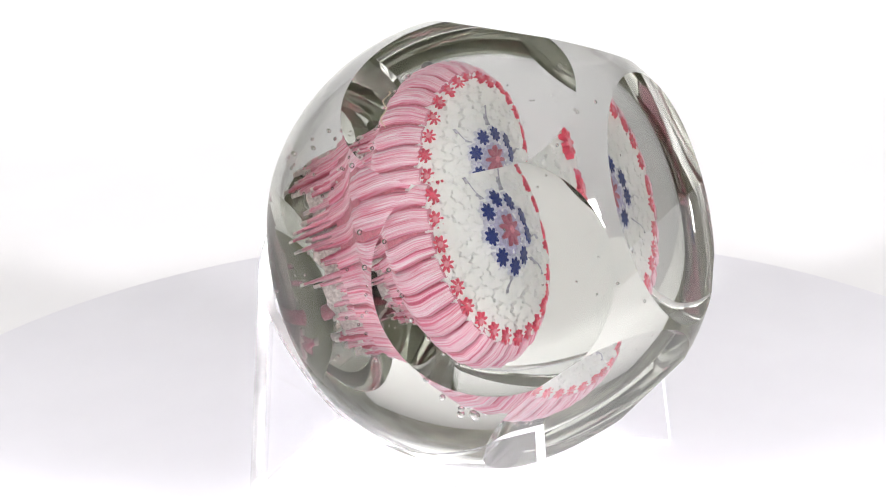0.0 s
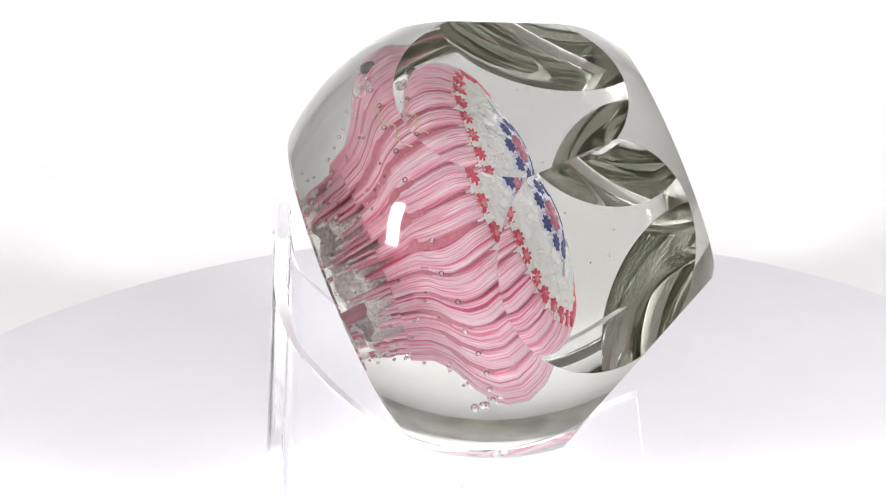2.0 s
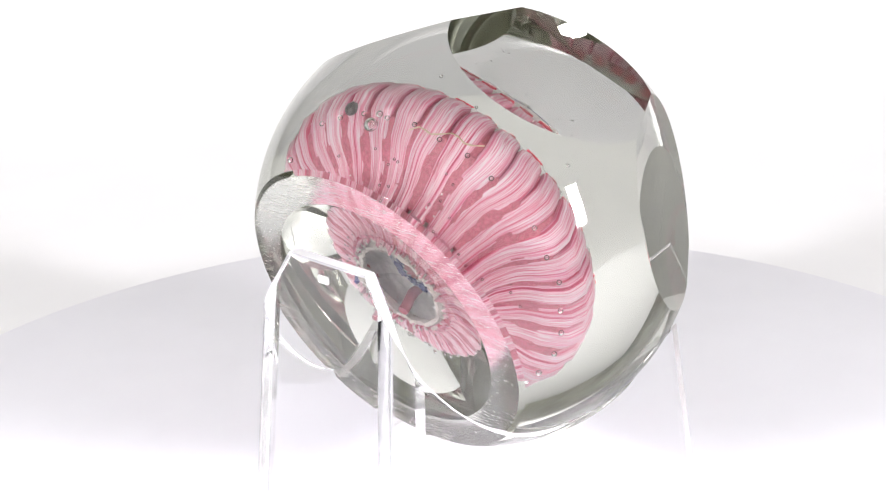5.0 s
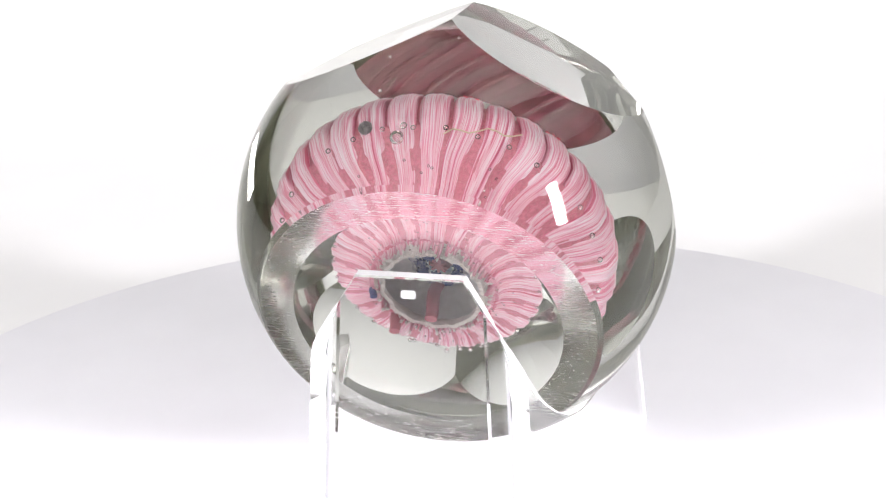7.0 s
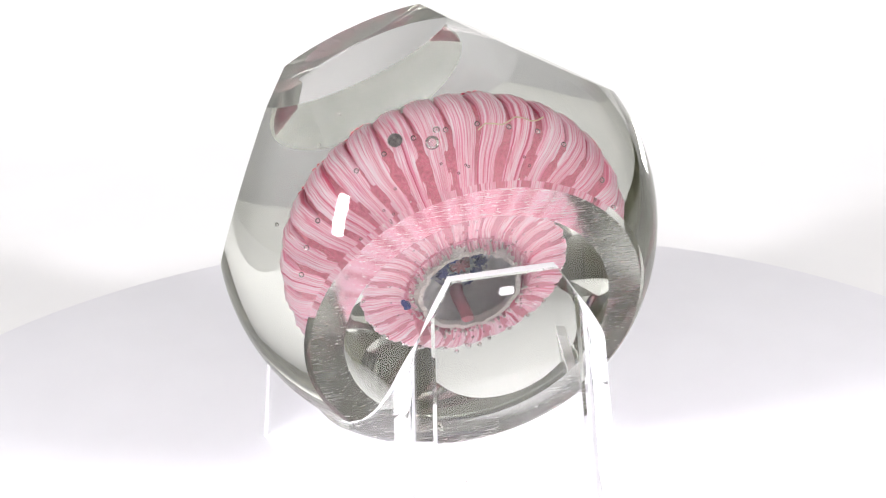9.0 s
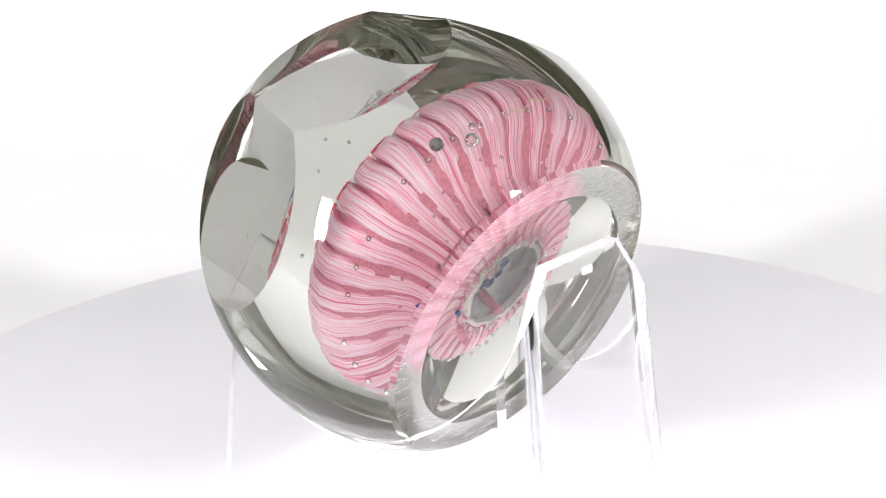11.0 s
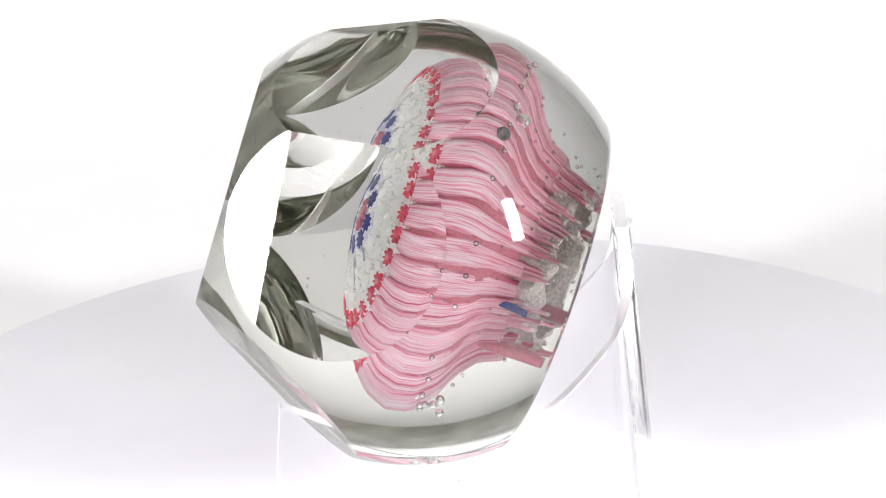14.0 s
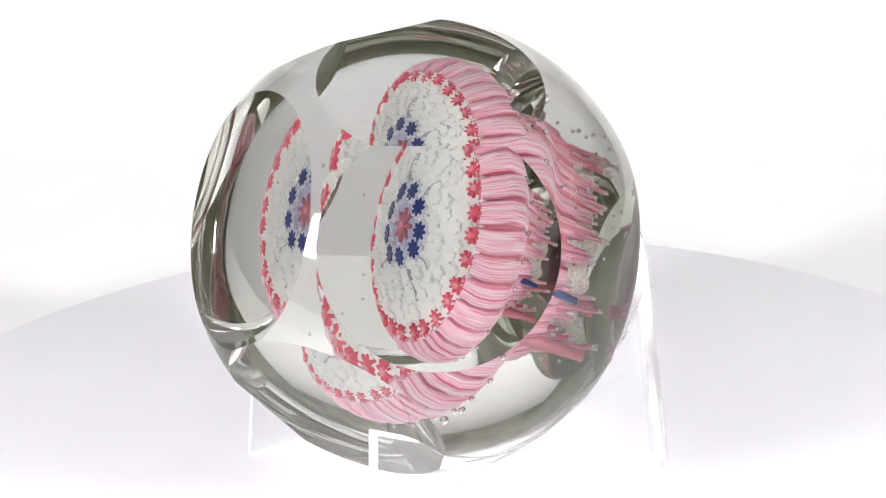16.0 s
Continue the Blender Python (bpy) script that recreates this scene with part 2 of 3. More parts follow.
# ---- the stand ----
def acrylic_stand():
    """One sheet, heat-bent round two upright corners; its walls lean in a little."""
    stand = new("display_stand")
    stand.empty_display_size = 0.01
    tagged(stand, "clear bent acrylic display stand with tall back and low tips", "display stand")
    T, LEAN = 28 * U, 0.00027
    tip, bend, rad_ = Vector((325, -332)), Vector((196, 374)), 46.0
    into = (tip - bend).normalized()
    span = (tip - bend).length

    def wing_edge(k):
        if k < 0.5:
            return 452 + (212 - 452) * math.sin(k / 0.5 * math.pi / 2) ** 0.9
        return 212 + (328 - 212) * (1 - math.cos((k - 0.5) / 0.5 * math.pi / 2)) ** 0.85

    right = []
    for i in range(16):
        right.append((Vector((113.0 * i / 15, bend.y)), 578))
    for i in range(1, 8):
        x = 113 + (bend.x - rad_ - 113) * i / 7
        right.append((Vector((x, bend.y)), 578 - (x - 113) / 83 * 118))
    start, end = Vector((bend.x - rad_, bend.y)), bend + into * rad_
    h0, h1 = right[-1][1], wing_edge(rad_ / span)
    for i in range(1, 11):
        k = i / 10
        pt = start * (1 - k) ** 2 + bend * 2 * k * (1 - k) + end * k * k
        right.append((pt, h0 + (h1 - h0) * k))
    for i in range(1, 45):
        pt = end.lerp(tip, i / 44)
        right.append((pt, wing_edge((pt - bend).length / span)))
    path = [(Vector((-p.x, p.y)), h) for p, h in right[:0:-1]] + right
    bm = bmesh.new()
    cols = []
    for i, (p, h) in enumerate(path):
        d = (path[min(i + 1, len(path) - 1)][0] - path[max(i - 1, 0)][0]).normalized()
        nn = Vector((d.y, -d.x, 0)) * T / 2
        low = Vector((p.x, p.y, 0.5)) * U
        q = 1 - LEAN * h
        high = Vector((p.x * q, p.y * q, h)) * U
        bev = Vector((0, 0, 3 * U))
        cols.append([bm.verts.new(v) for v in (low + nn, low - nn, high - nn - bev, high - nn * 0.8, high + nn * 0.8, high + nn - bev)])
    for a, c in zip(cols, cols[1:]):
        for k in range(6):
            m = (k + 1) % 6
            f = bm.faces.new((a[k], a[m], c[m], c[k]))
            mid = (a[0].co + c[0].co) / 2
            bent = (Vector((abs(mid.x), mid.y)) / U - bend).length < rad_ * 0.98
            f.material_index = 1 if k in (0, 3) else 2 if bent else 0
    bm.faces.new(cols[0][::-1]).material_index = 1
    bm.faces.new(cols[-1]).material_index = 1
    bmesh.ops.recalc_face_normals(bm, faces=bm.faces)
    smooth(bm, 22)
    sheet = part("bent_sheet", bm, [acrylic, acrylic_edge, acrylic_bend], stand)
    sheet.visible_shadow = False          # clear panes let the light through
    bm = bmesh.new()
    bmesh.ops.create_cube(bm, size=1)
    for v in bm.verts:
        v.co = Vector((v.co.x * 26 * U, v.co.y * 6 * U, v.co.z * 15 * U))
    bmesh.ops.bevel(bm, geom=bm.edges[:], offset=2 * U, segments=2, affect="EDGES")
    ob = part("bumper_pad", bm, acrylic_edge, stand, "small clear square pad")
    ob.location = Vector((0, 336, 550)) * U
    return stand


stand = acrylic_stand()


# ---- the paperweight ----
def glass_ball(parent):
    n = 224
    zb = -281.8 * U                                   # base plane
    a0 = math.acos(zb / RAD)
    prof = [(RAD * math.sin(a0 * i / 110), RAD * math.cos(a0 * i / 110)) for i in range(111)]
    rb = prof[-1][0]
    prof[0] = (0, RAD)
    prof[-1] = (rb + 1 * U, zb + 3 * U)
    prof += [(rb - 4 * U, zb)]
    ri, dip = 248 * U, 46 * U
    prof += [(ri + 2 * U, zb), (ri, zb + 1 * U)]
    for i in range(1, 25):
        k = i / 24
        prof.append((ri * (1 - k), zb + 1 * U + dip * (1 - (1 - k) ** 2)))
    bm = lathe(prof, n)
    rim = [f for f in bm.faces if abs(f.calc_center_median().z - zb) < 1e-6]
    for f in rim:
        f.material_index = 1
    # facets cut by eye: bearing round the axis, angle off it, distance from the middle
    facets = [(24.1, 67.2, 373.9), (76.8, 66.9, 370.8), (147.3, 63.7, 368.0), (207.3, 63.6, 368.0), (271.9, 62.4, 371.6), (329.4, 68.0, 370.3)]
    cuts = [(Vector((math.sin(radians(p)) * math.sin(radians(az)), math.sin(radians(p)) * math.cos(radians(az)), math.cos(radians(p)))), d * U) for az, p, d in facets]
    for nn, d in cuts + [(Vector((math.sin(radians(3.21)), math.sin(radians(-1.02)), 1)).normalized(), 355 * U)]:
        cut = bmesh.ops.bisect_plane(bm, geom=bm.verts[:] + bm.edges[:] + bm.faces[:], dist=1e-8, plane_co=nn * d, plane_no=nn, clear_outer=True)
        edges = [e for e in bm.edges if e.is_boundary]
        made = bmesh.ops.edgeloop_fill(bm, edges=edges)["faces"]
        for f in made:
            f.normal_update()
            if f.normal.dot(nn) < 0:
                f.normal_flip()
    for f in bm.faces:
        f.smooth = True
    for e in bm.edges:
        if len(e.link_faces) == 2 and e.calc_face_angle(0) > radians(8):
            e.smooth = False
    bmesh.ops.transform(bm, matrix=LOCAL, verts=bm.verts)
    return part("glass_body", bm, [crystal, ground_glass], parent, "clear crystal ball with six flat polished facets and a ground base ring")


NCANE = 28
ZRIM = 1.0                        # height of the cane ends over the ball's centre


def shell(s):
    """The canes' path: (radius, height) at s from 0 at the rim to 1 at the tail."""
    pts = [(192, ZRIM), (212, -18), (223, -46), (217, -77), (189, -99), (156, -115), (131, -135), (116, -168), (107, -213)]
    k = s * (len(pts) - 1)
    i = min(int(k), len(pts) - 2)
    f = k - i
    return [a + (c - a) * f for a, c in zip(pts[i], pts[i + 1])]


def tube(bm, uvl, grid, ks, us, ragged):
    """Skin a row of closed rings; the last share of it takes the frosted material."""
    rows = [[bm.verts.new(v * U) for v in row] for row in grid]
    m, last = len(rows[0]), len(rows) - 1
    for a in range(last):
        for c in range(m):
            e = (c + 1) % m
            f = bm.faces.new((rows[a][c], rows[a][e], rows[a + 1][e], rows[a + 1][c]))
            f.material_index = int(a / last > ragged)
            for lp, u_, v_ in zip(f.loops, (us[c], us[c + 1], us[c + 1], us[c]), (ks[a], ks[a], ks[a + 1], ks[a + 1])):
                lp[uvl].uv = (u_, v_)
    bm.faces.new(rows[0][::-1])
    bm.faces.new(rows[-1]).material_index = int(ragged < 1)


def cane(parent, i, rng):
    """A broad striped cane over the bulge whose tail parts into ragged strands."""
    bm = bmesh.new()
    uvl = bm.loops.layers.uv.new("strip")
    az0 = 2 * math.pi * i / NCANE
    half = math.pi / NCANE * rng.uniform(0.90, 0.965)
    sway = rng.uniform(-0.03, 0.03)
    ph = rng.uniform(0, 6.28)

    def place(k, w, lift):
        rr, zz = shell(k)
        az = az0 + 0.010 * math.sin(k * 9 + ph) * min(1, k * 3) + sway * k + 0.022 * math.sin(min(1, max(0, k - 0.15) / 0.4) * math.pi) + 0.02 * math.sin(az0 * 3) * k + w * half
        droop = 10 * max(0, k - 0.6) / 0.4
        return Vector(((rr + lift) * math.cos(az), (rr + lift) * math.sin(az) - droop, zz))

    ns, nw = 24, 10
    ks = [0.85 * a / ns for a in range(ns + 1)]
    grid = []
    for k in ks:
        step = 2.5 * math.exp(-((k - 0.40) / 0.035) ** 2)          # shallow waist behind the bulge
        row = [place(k, c / nw * 2 - 1, 9 * math.sqrt(max(0, 1 - (c / nw * 2 - 1) ** 2)) + 1.4 * math.sin((c / nw * 2 - 1) * 9 + i) - step) for c in range(nw + 1)]
        row += [place(k, c / nw * 2 - 1, -14 + 6 * (c / nw * 2 - 1) ** 2) for c in range(nw, -1, -2)]
        grid.append(row)
    us = [c / nw for c in range(nw + 1)] + [c / nw for c in range(nw, -1, -2)] + [0]
    tube(bm, uvl, grid, ks, us, 1.0)
    longest = rng.uniform(0.96, 1.08)
    for g in range(3):
        w0, end = -0.66 + 0.66 * g, longest - rng.uniform(0, 0.14)
        if i == 23 and g == 1:
            end = 1.09
        n, twist = 14, rng.uniform(-0.25, 0.25)
        grid, kk = [], []
        for a in range(n + 1):
            q = a / n
            k = 0.78 + (end - 0.78) * q
            wide = 0.36 * (1 - 0.42 * q ** 1.6) * (1 + 0.16 * rng.uniform(-1, 1) * (q > 0.6))
            thick = 7 * (1 - 0.55 * q) + rng.uniform(-0.8, 0.8)
            w = w0 * (1 - 0.12 * q) + twist * q * q
            grid.append([place(k, w + wide * math.cos(2 * math.pi * c / 8), thick * math.sin(2 * math.pi * c / 8) - 3 + (rng.uniform(-2, 2) if q > 0.7 else 0)) for c in range(8)])
            kk.append(k)
        tube(bm, uvl, grid, kk, [(w0 + 1) / 2 + 0.17 * math.cos(2 * math.pi * c / 8) for c in range(9)], rng.uniform(0.80, 0.92))
    bmesh.ops.recalc_face_normals(bm, faces=bm.faces)
    smooth(bm, 60)
    bmesh.ops.transform(bm, matrix=INNER, verts=bm.verts)
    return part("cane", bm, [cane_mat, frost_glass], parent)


def core_rod(parent, x, y, z0, z1, rx, ry, mat, label):
    """A flattened rod that runs back to the base."""
    bm = bmesh.new()
    rings = []
    for a in range(13):
        q = a / 12
        cx, cy = x + 3 * math.sin(q * 5), y + 4 * math.sin(q * 3 + 1)
        rings.append([bm.verts.new(Vector((cx + rx * (1 - 0.2 * q) * math.cos(2 * math.pi * c / 14), cy + ry * (1 + 0.1 * math.sin(5 * q)) * math.sin(2 * math.pi * c / 14), z0 + (z1 - z0) * q)) * U) for c in range(14)])
    for a, c in zip(rings, rings[1:]):
        for k in range(14):
            bm.faces.new((a[k], a[(k + 1) % 14], c[(k + 1) % 14], c[k]))
    bm.faces.new(rings[0][::-1])
    bm.faces.new(rings[-1])
    bmesh.ops.recalc_face_normals(bm, faces=bm.faces)
    smooth(bm, 50)
    bmesh.ops.transform(bm, matrix=INNER, verts=bm.verts)
    return part("core_rod", bm, mat, parent, label)


def sleeve(parent):
    """The deep pink glass that shows between the canes."""
    prof = [shell(0.80 * i / 24) for i in range(25)]
    bm = lathe([((a - 1.5) * U, (z - 4) * U) for a, z in prof] + [((a - 10) * U, (z - 4) * U) for a, z in prof[::-1]] + [((prof[0][0] - 1.5) * U, (prof[0][1] - 4) * U)], 112)
    bmesh.ops.remove_doubles(bm, verts=bm.verts, dist=1e-8)
    smooth(bm)
    bmesh.ops.transform(bm, matrix=INNER, verts=bm.verts)
    return part("sleeve", bm, rose_deep, parent, "deep rose glass between the canes")


def frosted_core(parent):
    """A crumbly grey funnel that shows between the strands of the tails."""
    n, m = 84, 12
    bm = bmesh.new()
    rows = []
    for side in (0, 1):
        for j in range(m + 1):
            q = j / m if side == 0 else 1 - j / m
            rr, zz = shell(0.74 + 0.22 * q)
            ring = []
            for i in range(n):
                a = 2 * math.pi * i / n
                lump = 5 * noise.noise((math.cos(a) * 7, math.sin(a) * 7, q * 4)) + 3 * noise.noise((math.cos(a) * 19, math.sin(a) * 19, q * 9))
                edge = 14 * q * noise.noise((math.cos(a) * 4, math.sin(a) * 4, 2))
                r2 = rr - (12 if side == 0 else 20) + lump
                droop = 10 * max(0, 0.14 + 0.22 * q) / 0.4
                ring.append(bm.verts.new(Vector((r2 * math.cos(a), r2 * math.sin(a) - droop, zz + edge)) * U))
            rows.append(ring)
    rows.append(rows[0])
    for a, c in zip(rows, rows[1:]):
        for i in range(n):
            j = (i + 1) % n
            bm.faces.new((a[i], a[j], c[j], c[i]))
    bmesh.ops.recalc_face_normals(bm, faces=bm.faces)
    smooth(bm, 50)
    bmesh.ops.transform(bm, matrix=INNER, verts=bm.verts)
    return part("frosted_core", bm, frost_glass, parent, "grey frosted glass between the canes' tails")


def dome_z(rr):
    return ZRIM + 2 + 42 * (1 - (rr / 200) ** 2)


def floret_mesh(lobes, r_out, r_in, depth, taper=0.75):
    """A star-shaped cane end, its face at z 0 and the cane going down."""
    bm = bmesh.new()
    n = lobes * 6
    rings = []
    for zz, sc in ((0, 0.93), (-1.2, 1.0), (-depth, taper)):
        ring = []
        for i in range(n):
            a = 2 * math.pi * i / n
            k = 0.5 + 0.5 * math.cos(lobes * a)
            rr = (r_in + (r_out - r_in) * k ** 0.7) * sc
            ring.append(bm.verts.new(Vector((rr * math.cos(a), rr * math.sin(a), zz)) * U))
        rings.append(ring)
    for a, c in zip(rings, rings[1:]):
        for i in range(n):
            j = (i + 1) % n
            bm.faces.new((a[i], c[i], c[j], a[j]))
    top = bm.verts.new((0, 0, 0.6 * U))
    for i in range(n):
        bm.faces.new((rings[0][i], rings[0][(i + 1) % n], top))
    bm.faces.new(rings[-1])
    bmesh.ops.recalc_face_normals(bm, faces=bm.faces)
    smooth(bm, 40)
    me = bpy.data.meshes.new("floret")
    bm.to_mesh(me)
    bm.free()
    return me


def set_floret(name, me, mat, parent, rr, az, zz, tilt, spin, label=""):
    ob = new(name, me)
    if not me.materials:
        me.materials.append(mat)
    ob.parent = parent
    place = Matrix.Translation(Vector((rr * math.cos(az), rr * math.sin(az), zz)) * U)
    turn = Matrix.Rotation(az, 4, "Z") @ Matrix.Rotation(tilt, 4, "Y") @ Matrix.Rotation(spin, 4, "Z")
    ob.matrix_basis = INNER @ place @ turn
    return tagged(ob, label)


def frit_dome(parent, rng):
    """The white bed of chipped glass between the rim and the middle."""
    n, m = 120, 34
    bm = bmesh.new()
    rows = []
    for side in (0, 1):
        for k in range(m + 1):
            q = k / m if side == 0 else 1 - k / m
            rr = 4 + 194 * q
            ring = []
            for i in range(n):
                a = 2 * math.pi * i / n
                x, y = rr * math.cos(a), rr * math.sin(a)
                if side == 0:
                    lump = 7 * noise.noise((x / 8, y / 8, 3)) + 13 * abs(noise.noise((x / 17, y / 17, 8)))
                    z = dome_z(rr) - 8 + lump * min(1, rr / 60)
                else:
                    z = dome_z(rr) - 34 - 14 * noise.noise((x / 20, y / 20, 5)) - 12 * (1 - q)
                ring.append(bm.verts.new(Vector((x, y, z)) * U))
            rows.append(ring)
    rows.append(rows[0])
    for a, c in zip(rows, rows[1:]):
        for i in range(n):
            j = (i + 1) % n
            bm.faces.new((a[i], a[j], c[j], c[i]))
    bmesh.ops.recalc_face_normals(bm, faces=bm.faces)
    smooth(bm, 50)
    bmesh.ops.transform(bm, matrix=INNER, verts=bm.verts)
    return part("white_bed", bm, frit, parent, "crumbly white glass bed")


def violet_bed(parent):
    """Milky violet glass round the middle canes."""
    n, m = 72, 16
    bm = bmesh.new()
    rows = []
    for side in (0, 1):
        for k in range(m + 1):
            q = k / m if side == 0 else 1 - k / m
            ring = []
            for i in range(n):
                a = 2 * math.pi * i / n
                edge = 68 + 12 * noise.noise((math.cos(a) * 2.2, math.sin(a) * 2.2, 4)) + 5 * math.sin(9 * a)
                rr = 3 + edge * q
                x, y = rr * math.cos(a), rr * math.sin(a)
                z = dome_z(rr) - 2.5 - 7 * q ** 3 + 2.5 * noise.noise((x / 9, y / 9, 1)) if side == 0 else dome_z(rr) - 46 + 10 * noise.noise((x / 12, y / 12, 6))
                ring.append(bm.verts.new(Vector((x, y, z)) * U))
            rows.append(ring)
    rows.append(rows[0])
    for a, c in zip(rows, rows[1:]):
        for i in range(n):
            j = (i + 1) % n
            bm.faces.new((a[i], a[j], c[j], c[i]))
    bmesh.ops.recalc_face_normals(bm, faces=bm.faces)
    smooth(bm, 50)
    bmesh.ops.transform(bm, matrix=INNER, verts=bm.verts)
    return part("violet_bed", bm, violet_glass, parent, "milky violet glass round the middle canes")


def inclusions(parent, rng):
    """Stray bubbles, a grey stone, a curled thread and crusts on the canes' tails."""
    def at(name, me, az, rr, zz, label=""):
        o = new(name, me)
        o.parent = parent
        o.matrix_basis = INNER @ Matrix.Rotation(radians(az), 4, "Z") @ Matrix.Translation(Vector((rr, 0, zz)) * U)
        return tagged(o, label)

    tiny, large = bubble_mesh(2.2), bubble_mesh(11)
    at("air_bubble", large, 77, 213, -100, "large trapped air bubble")
    at("air_bubble", bubble_mesh(5.5), 80, 224, -86)
    for i in range(84):
        k = rng.uniform(0.55, 1.05)
        rr, zz = shell(k)
        at("air_bubble", tiny, rng.uniform(0, 360), rr + rng.uniform(6, 22), zz + rng.uniform(-8, 8))
    for i in range(10):
        at("air_bubble", tiny, rng.uniform(0, 360), rng.uniform(40, 190), rng.uniform(70, 150))
    for i in range(9):
        at("air_bubble", bubble_mesh(5), 250 + i * 7 + rng.uniform(-2, 2), 218, -60 - rng.uniform(0, 50))
    bm = bmesh.new()
    bmesh.ops.create_icosphere(bm, subdivisions=3, radius=11 * U)
    for v in bm.verts:
        v.co *= 1 + 0.12 * noise.noise(v.co * 9000)
    for f in bm.faces:
        f.smooth = True
    stone = part("stone", bm, stone_grey, parent, "small grey stone in the glass")
    stone.matrix_basis = INNER @ Matrix.Rotation(radians(64), 4, "Z") @ Matrix.Translation(Vector((226, 0, -78)) * U)
    bm = bmesh.new()
    pts = [(96 + 3.2 * i, 218 + 13 * (i / 9) ** 0.5, -96 + 3.6 * i + 6 * math.sin(i * 1.5)) for i in range(10)]
    rings = []
    for az, rr, zz in pts:
        c = Vector((rr * math.cos(radians(az)), rr * math.sin(radians(az)), zz))
        rings.append([bm.verts.new((c + Vector((0, 1.3 * math.cos(a * 1.257), 1.3 * math.sin(a * 1.257)))) * U) for a in range(5)])
    for a, c in zip(rings, rings[1:]):
        for k in range(5):
            bm.faces.new((a[k], a[(k + 1) % 5], c[(k + 1) % 5], c[k]))
    bm.faces.new(rings[0][::-1])
    bm.faces.new(rings[-1])
    bmesh.ops.recalc_face_normals(bm, faces=bm.faces)
    bmesh.ops.transform(bm, matrix=INNER, verts=bm.verts)
    part("thread", bm, fibre, parent, "fine pale curled thread")
    bm = bmesh.new()
    for i in range(60):
        az = rng.uniform(0, 2 * math.pi)
        rr, zz = shell(rng.uniform(0.6, 0.8))
        m4 = Matrix.Translation(Vector(((rr + rng.uniform(-10, 8)) * math.cos(az), (rr + rng.uniform(-10, 8)) * math.sin(az), zz)) * U)
        bmesh.ops.create_icosphere(bm, subdivisions=1, radius=rng.uniform(0.8, 2.2) * U, matrix=m4 @ Matrix.Diagonal((1, 1, rng.uniform(0.8, 2), 1)))
    bmesh.ops.transform(bm, matrix=INNER, verts=bm.verts)
    tagged(part("tail_crust", bm, frost_glass, parent, "grey frosted crust on the canes' ragged tails"), kind="stuff")


def sliver(parent, az, r0, length, rng):
    """A thin grey-violet gap between the white chips, running outwards."""
    bm = bmesh.new()
    rings = []
    for k in range(6):
        q = k / 5
        rr = r0 + length * q
        w = 1.0 * (1 - q) + 0.3
        a = az + 0.05 * math.sin(q * 4 + r0)
        c = Vector((rr * math.cos(a), rr * math.sin(a), dome_z(rr) + 0.2))
        side = Vector((-math.sin(a), math.cos(a), 0)) * w
        rings.append([bm.verts.new((c + side) * U), bm.verts.new((c + Vector((0, 0, 2))) * U), bm.verts.new((c - side) * U), bm.verts.new((c - Vector((0, 0, 9))) * U)])
    for a, c in zip(rings, rings[1:]):
        for k in range(4):
            bm.faces.new((a[k], a[(k + 1) % 4], c[(k + 1) % 4], c[k]))
    bm.faces.new(rings[0][::-1])
    bm.faces.new(rings[-1])
    bmesh.ops.recalc_face_normals(bm, faces=bm.faces)
    bmesh.ops.transform(bm, matrix=INNER, verts=bm.verts)
    return part("sliver", bm, slate_glass, parent)


def bubble_mesh(r_):
    bm = bmesh.new()
    bmesh.ops.create_icosphere(bm, subdivisions=3, radius=r_ * U)
    for f in bm.faces:
        f.smooth = True
    me = bpy.data.meshes.new("bubble")
    bm.to_mesh(me)
    bm.free()
    me.materials.append(air)
    return me


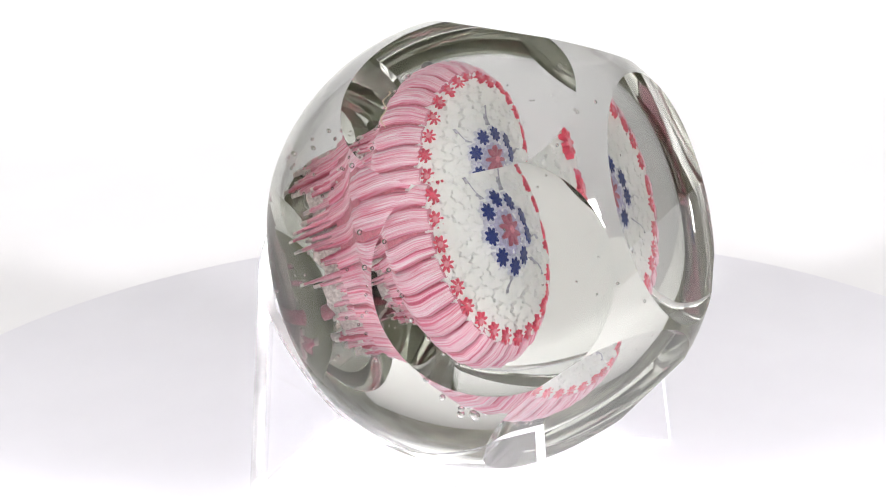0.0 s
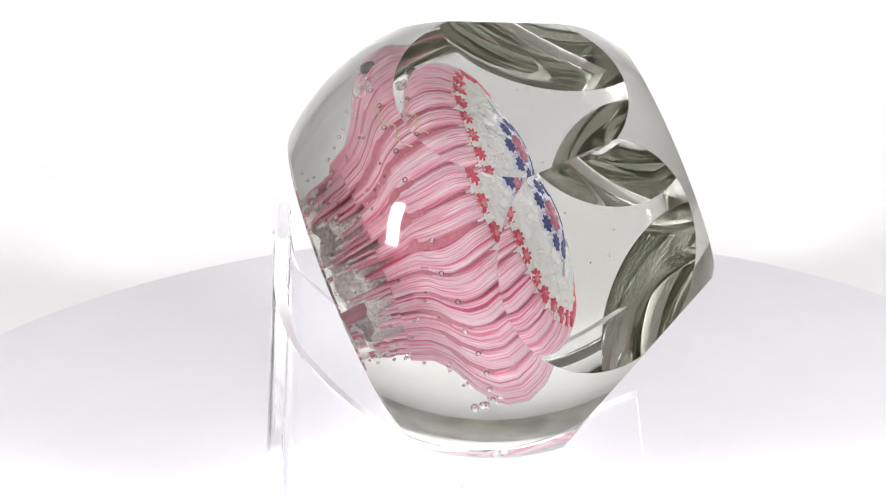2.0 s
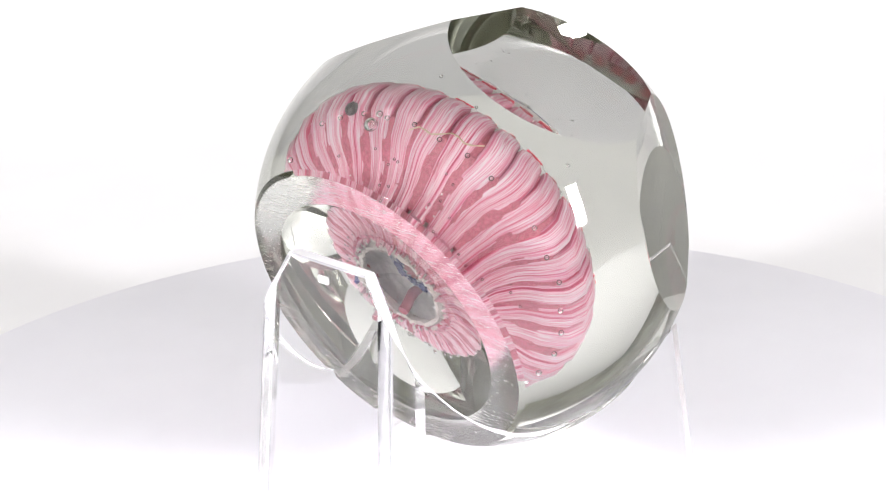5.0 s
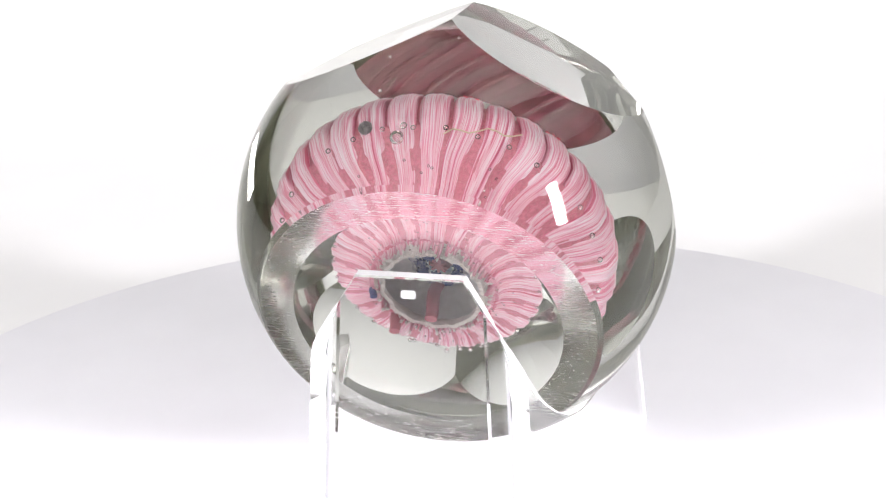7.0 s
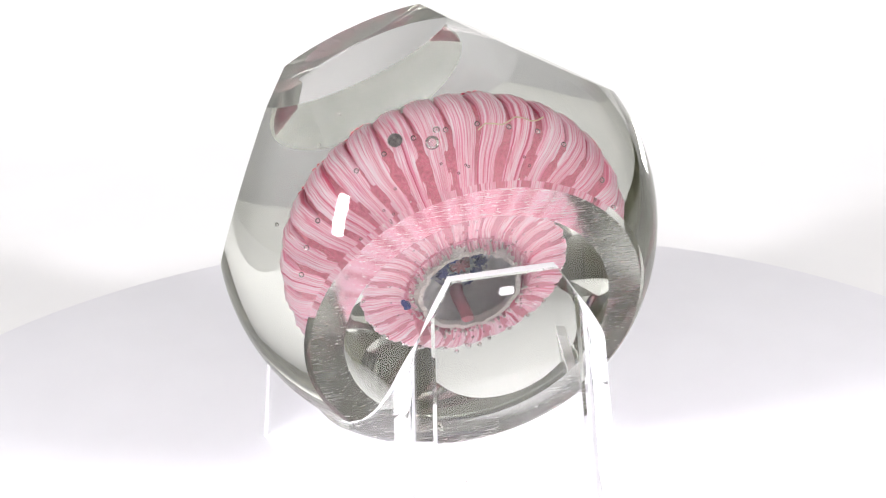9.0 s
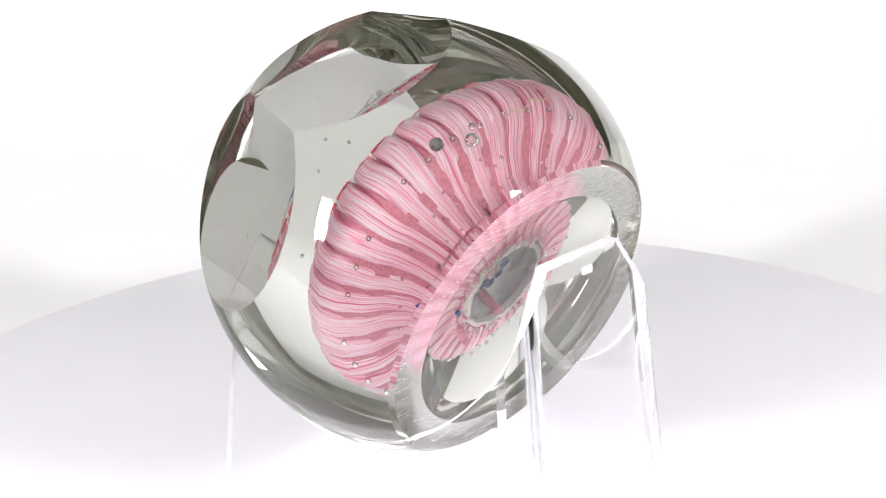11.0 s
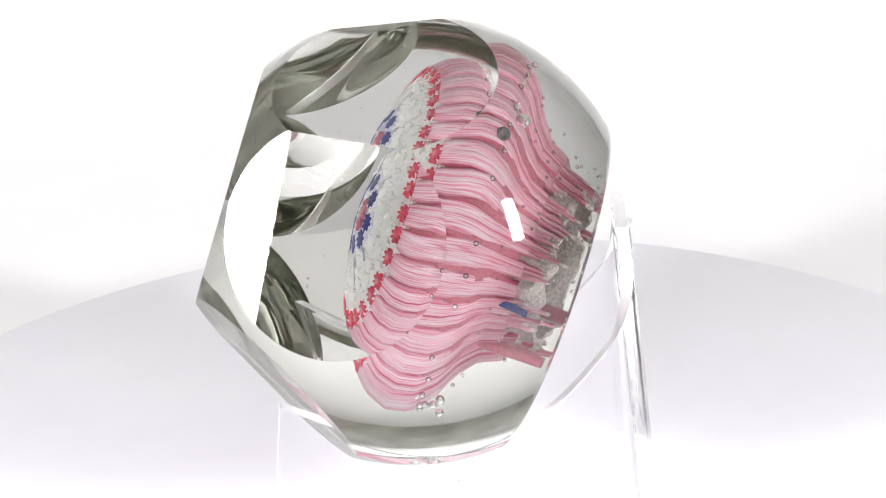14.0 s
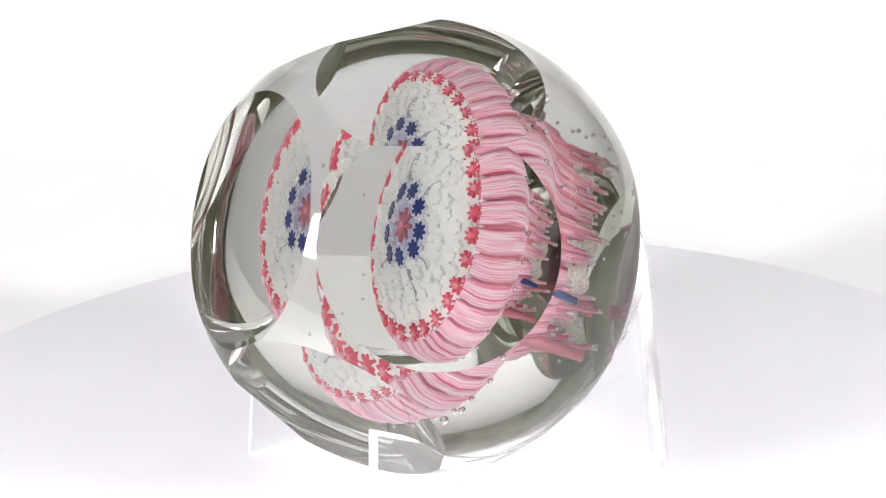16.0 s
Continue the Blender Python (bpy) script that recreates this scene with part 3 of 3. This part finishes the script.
def paperweight():
    rng = random.Random(7)
    pw = new("paperweight")
    pw.empty_display_size = 0.01
    tagged(pw, "faceted clear glass paperweight enclosing a pink, white and blue millefiori mushroom", "paperweight")
    glass_ball(pw)
    for i in range(NCANE):
        cane(pw, i, rng)
    frit_dome(pw, rng)
    sleeve(pw)
    frosted_core(pw)
    violet_bed(pw)
    inclusions(pw, rng)
    star = floret_mesh(8, 16.5, 5.5, 30)
    star_eye = floret_mesh(6, 6.2, 5, 6)
    chip = floret_mesh(6, 14, 9.5, 22, 0.85)
    casing = floret_mesh(8, 23, 15, 80, 0.85)
    eye_ = floret_mesh(7, 8, 5, 10)
    eye_.materials.append(rose_glass)
    for i in range(NCANE):
        az = 2 * math.pi * (i + rng.uniform(-0.1, 0.1)) / NCANE
        o = set_floret("star_floret", star, red_glass, pw, 187 + rng.uniform(-4, 3), az, ZRIM + 8, radians(24), rng.uniform(0, 1))
        set_floret("star_eye", star_eye, rose_glass, pw, 188, az, ZRIM + 8.8, radians(24), rng.uniform(0, 1))
    for row, (rr0, count) in enumerate(((100, 17), (122, 22), (144, 26), (164, 30))):
        for i in range(count):
            if rng.random() < 0.9:
                az, rr = 2 * math.pi * (i + 0.5 * (row % 2) + rng.uniform(-0.3, 0.3)) / count, rr0 + rng.uniform(-9, 9)
                set_floret("white_cane", chip, frit, pw, rr, az, dome_z(rr) - rng.uniform(-1, 3), radians(16) + rng.uniform(-0.15, 0.15), rng.uniform(0, 1))
    blue = floret_mesh(8, 18, 10.5, 100, 0.8)
    for i in range(9):
        az = 2 * math.pi * (i + 0.3 + rng.uniform(-0.12, 0.12)) / 9
        rr = 62 + rng.uniform(-7, 6)
        set_floret("blue_floret", blue, blue_glass, pw, rr, az, dome_z(rr) + 3, radians(14), spin := rng.uniform(0, 1))
        set_floret("pale_casing", casing, casing_glass, pw, rr, az, dome_z(rr) + 1, radians(14), spin)
    mid = floret_mesh(8, 31, 11, 100, 0.7)
    set_floret("centre_floret", mid, wine_glass, pw, 0.01, 0, dome_z(0) + 3, 0, 0.2, "wine red star cane with a pale middle")
    set_floret("centre_eye", eye_, rose_glass, pw, 0.01, 0, dome_z(0) + 5, 0, 0.1, "pale rose middle of the centre cane")
    for i in range(5):
        az = 2 * math.pi * (i + rng.uniform(-0.4, 0.4)) / 5
        sliver(pw, az, rng.uniform(74, 86), rng.uniform(30, 62), rng)
    core_rod(pw, 8, -62, -40, -236, 15, 9, wine_glass, "wine red glass rod running back to the base")
    core_rod(pw, 84, -104, -120, -224, 13, 8, rose_deep, "deep rose glass rod")
    core_rod(pw, 122, -34, -140, -186, 9, 5, blue_glass, "stray blue glass rod end")
    small = bubble_mesh(4.2)
    for i in range(NCANE):
        if rng.random() < 0.85:
            az = 2 * math.pi * (i + 0.5) / NCANE
            rr, zz = shell(0.42)
            o = new("air_bubble", small)
            o.parent = pw
            o.matrix_basis = INNER @ Matrix.Rotation(az, 4, "Z") @ Matrix.Translation(Vector((rr + 12, 0, zz + rng.uniform(-4, 4))) * U)
    return pw


weight = paperweight()


def lint(x, y, size, seed):
    bm = bmesh.new()
    bmesh.ops.create_icosphere(bm, subdivisions=2, radius=size * U)
    for v in bm.verts:
        k = 1 + 0.5 * noise.noise(v.co * 12000 + Vector((seed, 0, 0)))
        v.co = Vector((v.co.x * 1.7 * k, v.co.y * k, v.co.z * 0.35 * k))
    zmin = min(v.co.z for v in bm.verts)
    bmesh.ops.translate(bm, vec=Vector((x * U, y * U, -zmin)), verts=bm.verts)
    for f in bm.faces:
        f.smooth = True
    return tagged(part("lint_fleck", bm, fleck), "tiny grey lint fleck on the white turntable", "lint")


speck = lint(-12, -4, 2.6, 1)


def motions():
    rows = [(float(t), pose(0, 0, 0, 0, 0, TURN[0] + TURN[1] * t + TURN[2] * t * t)) for t in range(17)]
    walk(stand, rows)
    walk(weight, rows)
    walk(disc, rows)
    walk(speck, rows)


motions()
